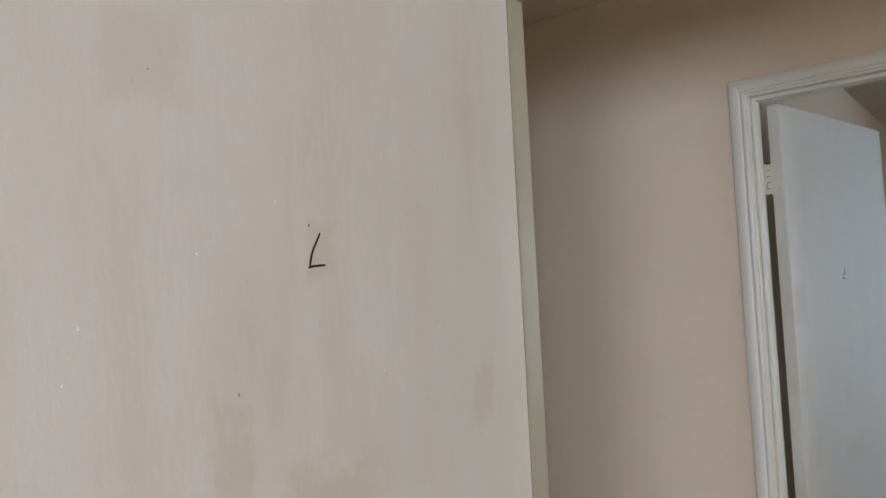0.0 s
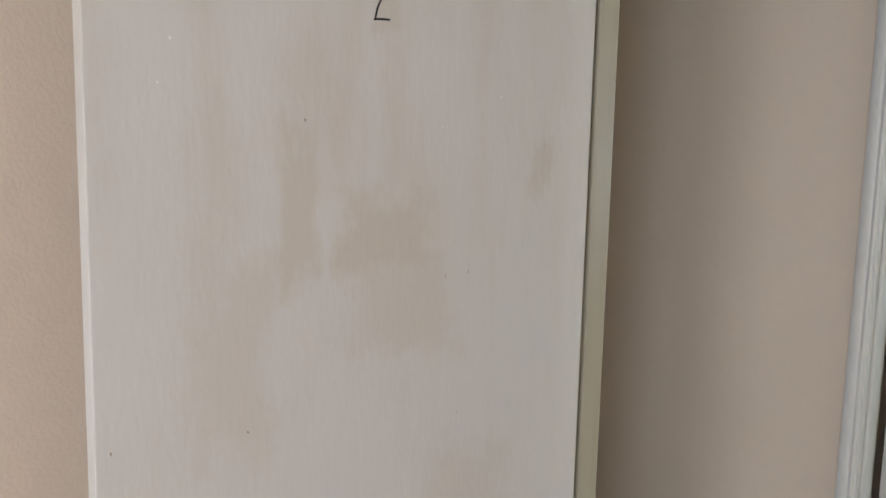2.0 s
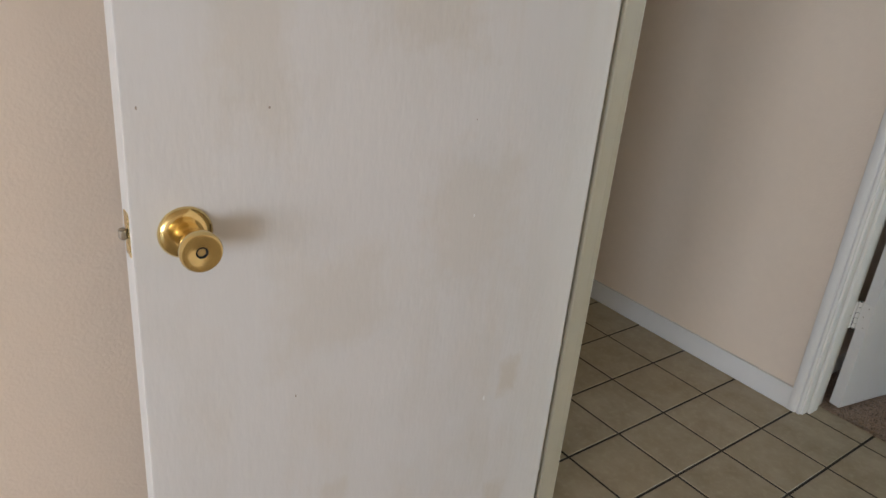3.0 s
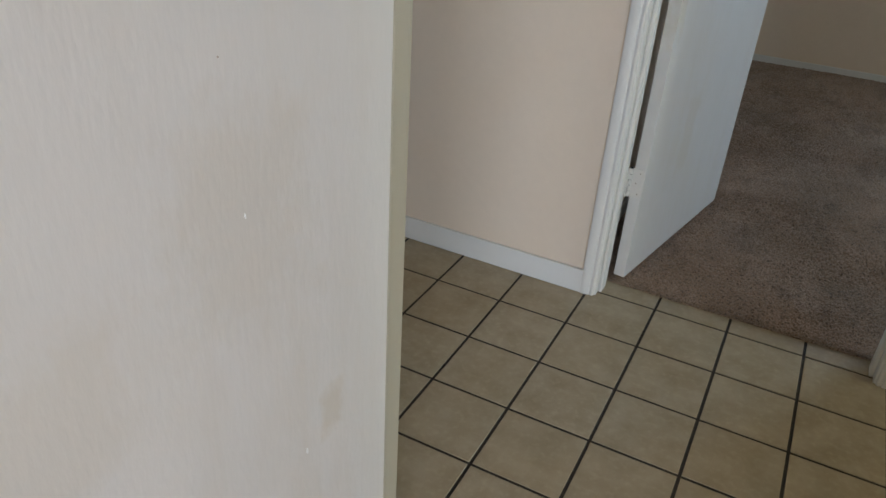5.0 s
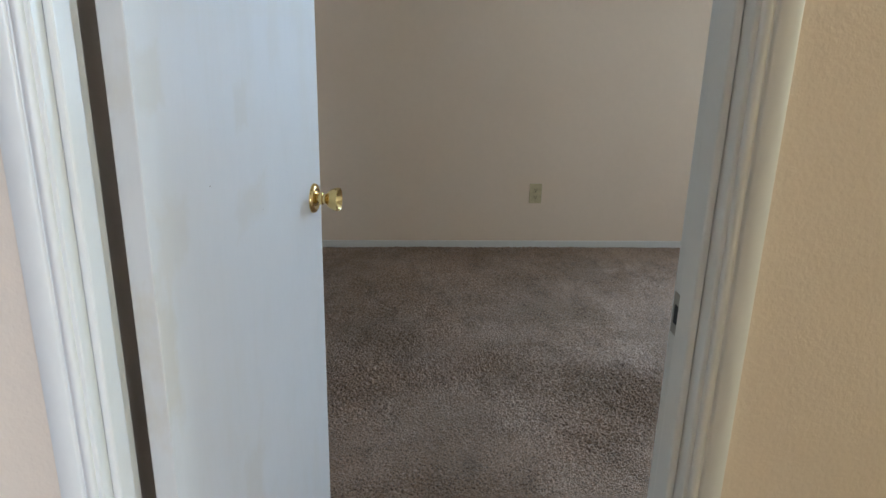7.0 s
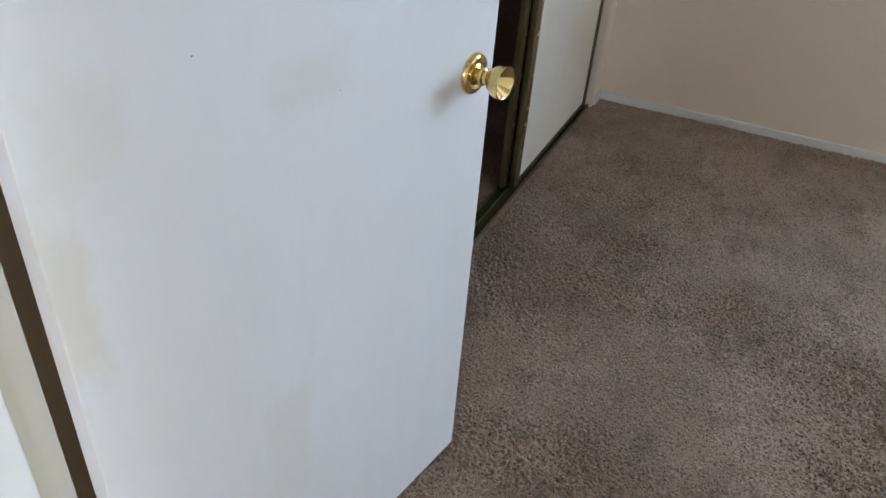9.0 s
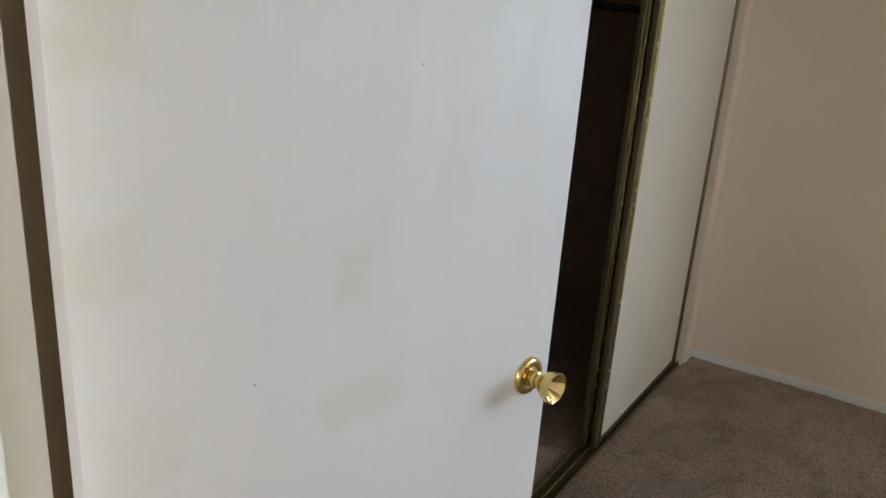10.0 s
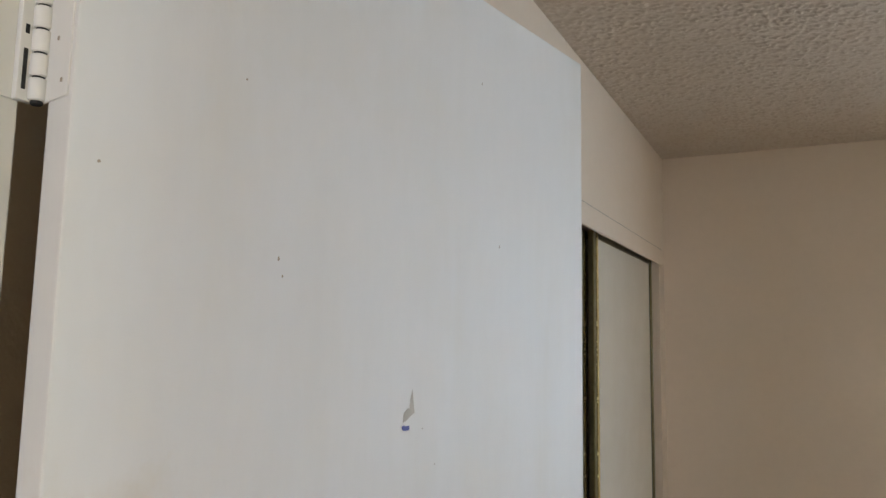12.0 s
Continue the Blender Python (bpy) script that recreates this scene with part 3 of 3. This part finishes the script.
# Scuff-brown strip that paints in the dark of the crack above the fascia.
part("crack_line", boxes((CF, CF + .0035, 1.34, 3.296, 2.020, 2.0245)), SCUFF, tj)
part("jamb", boxes((CF - .1, CF + .003, 3.225, 3.238, .002, 1.985), bevel=.001), WALL, tj)
part("jamb", boxes((CF - .1, CF + .003, 1.385, 1.390, .002, 1.985), bevel=.001), TRIM, tj)
# Head takes the same painted closet shade.
part("head", boxes((CF - .1, CF - .002, 1.390, 3.225, 1.974, 1.985)), CLOSET_SHADE, tj)
rod = thing("closet_rod", "dark round wooden hanging rod in the closet", "closet rod")
bm = cyl_z(0, 0, 0, 2.000, .0165, 24)
bmesh.ops.transform(bm, matrix=Matrix.Translation((-.42, 1.344, 1.555)) @ Matrix.Rotation(radians(-90), 4, 'X'), verts=bm.verts)
part("pole", bm, DARKWOOD, rod, "", True)
for y in (1.341, 3.336):
    part("socket", boxes((-.445, -.395, y, y + .011, 1.53, 1.585), bevel=.003), DARKWOOD, rod)

# ---------------------------------------------------------------- wall outlet
ox, oz, oy = 1.178, .325, 3.36
outlet = thing("wall_outlet", "almond plastic duplex outlet on the bedroom wall", "outlet", pose(ox, oy, oz))
part("cover_plate", boxes((-.035, .035, -.006, 0, -.057, .057), bevel=.0025, seg=2), ALMOND, outlet)
for z in (-.0205, .0205):
    r = part("receptacle", lathe([(0, .0075), (.0155, .0075), (.0168, .0065), (.0168, .004)], 28, (0, 0, z), -1), ALMOND, outlet, "", True)
    for x, h in ((-.0062, .0048), (.0062, .004)):
        part("slot", boxes((x - .0013, x + .0013, -.0082, -.007, z - h + .003, z + h + .003)), BLACK, r)
    part("ground_hole", lathe([(0, .0082), (.0026, .0082), (.0026, .006)], 14, (0, 0, z - .0085), -1), BLACK, r)
part("plate_screw", lathe([(0, .0072), (.003, .007), (.0032, .005)], 16, (0, 0, 0), -1), ALMOND, outlet, "", True)

# ---------------------------------------------------------------- carpet pile
def pile(x0, x1, s):
    """Nap of the carpet in cells of s metres: a fine relief of twisted, leaning tufts, trodden flatter in places."""
    rng = np.random.default_rng(7)
    y0, y1 = .276, 3.347
    nx, ny = int((x1 - x0) / s), int((y1 - y0) / s)
    fx, fy = np.meshgrid(np.fft.fftfreq(nx, s), np.fft.rfftfreq(ny, s), indexing="ij")

    def blurred(along, across, turn):
        """Noise of unit spread, smeared over lengths in metres along a direction."""
        ca, sa = math.cos(turn), math.sin(turn)
        p, q = fx * ca + fy * sa, fy * ca - fx * sa
        f = np.fft.rfft2(rng.normal(size=(nx, ny))) * np.exp(-2 * math.pi ** 2 * ((p * along) ** 2 + (q * across) ** 2))
        f = np.fft.irfft2(f, s=(nx, ny))
        return (f - f.mean()) / f.std()

    sway = 1 / (1 + np.exp(-2.5 * blurred(.10, .10, 0)))
    tuft = sway * blurred(.0027, .0015, radians(-32)) + (1 - sway) * blurred(.0025, .0015, radians(-68))
    trod = np.clip(.75 + .35 * blurred(.13, .07, .4), .3, 1.35)
    h = .0085 + .0027 * trod * np.clip(tuft, -2.4, 1.4) + .0010 * rng.normal(size=(nx, ny)) + .0012 * blurred(.06, .03, .6)
    h = np.clip(h, .0025, .017)
    X, Y = np.meshgrid(x0 + s * np.arange(nx), y0 + s * np.arange(ny), indexing="ij")
    X = X + rng.uniform(-.3, .3, X.shape) * s
    Y = Y + rng.uniform(-.3, .3, X.shape) * s
    co = np.stack([X, Y, h], -1).reshape(-1, 3)
    i = np.arange(nx * ny).reshape(nx, ny)
    quad = np.stack([i[:-1, :-1], i[1:, :-1], i[1:, 1:], i[:-1, 1:]], -1).reshape(-1, 4)
    rag = rng.normal(0, .004, len(co))
    mid = co[quad].mean(1)
    quad = quad[(mid[:, 1] > .302 + rag[quad[:, 0]]) | ((mid[:, 0] > .034) & (mid[:, 0] < .782) & (mid[:, 1] > .283 + rag[quad[:, 0]]))]
    me = bpy.data.meshes.new("carpet_pile")
    me.vertices.add(len(co))
    me.vertices.foreach_set("co", co.ravel())
    me.loops.add(quad.size)
    me.loops.foreach_set("vertex_index", quad.ravel())
    me.polygons.add(len(quad))
    me.polygons.foreach_set("loop_start", np.arange(0, quad.size, 4))
    me.update(calc_edges=True)
    me.materials.append(CARPET)
    ob = new("carpet_pile", me)
    ob.parent = carpet
    return tagged(ob, "short grey-brown cut pile", kind="stuff")


pile(CF + .004, 2.0, .0027)
pile(2.0, 3.795, .0085)

# ---------------------------------------------------------------- floor tiles
P, GAP = .205, .0078


def tile_mesh():
    a, b = (P - GAP) / 2, (P - GAP) / 2 - .0010
    bm = bmesh.new()
    low = [bm.verts.new((sx * a, sy * a, -.0058)) for sx, sy in ((-1, -1), (1, -1), (1, 1), (-1, 1))]
    mid = [bm.verts.new((sx * a, sy * a, -.0009)) for sx, sy in ((-1, -1), (1, -1), (1, 1), (-1, 1))]
    top = [bm.verts.new((sx * b, sy * b, 0)) for sx, sy in ((-1, -1), (1, -1), (1, 1), (-1, 1))]
    for p, q in ((low, mid), (mid, top)):
        for i in range(4):
            bm.faces.new((p[i], p[(i + 1) % 4], q[(i + 1) % 4], q[i]))
    bm.faces.new(top)
    return bm


one = mesh_of("tile", tile_mesh(), TILE)
rest = []
rng = random.Random(3)
for i in range(-16, 25):
    for j in range(-34, 9):
        cx, cy = (i + .5) * P, (j + .5) * P
        if cy > .41 and cx > -1.0 or cy > 1.75 or cx < -3.15 or cx > 5.1 or cx > 3.75 and cy > -.95:
            continue
        near = -1.23 < cx < 1.03 and -2.05 < cy < .41 or cx < -1.0 and cy > -.84 and cx > -2.9
        if near:
            t = new("tile", one)
            t.parent = floor
            t.matrix_local = pose(cx, cy, rng.uniform(-.0004, .0004), rng.uniform(-.09, .09), rng.uniform(-.09, .09), 0)
        else:
            rest.append((cx, cy))
bm = bmesh.new()
for cx, cy in rest:
    a = (P - GAP) / 2
    v = [bm.verts.new((cx + sx * a, cy + sy * a, 0)) for sx, sy in ((-1, -1), (1, -1), (1, 1), (-1, 1))]
    w = [bm.verts.new((q.co.x, q.co.y, -.0048)) for q in v]
    bm.faces.new(v)
    for i in range(4):
        bm.faces.new((w[i], w[(i + 1) % 4], v[(i + 1) % 4], v[i]))
tagged(part("tiles_beyond", bm, TILE, floor, "beige square ceramic floor tiles"), kind="stuff")
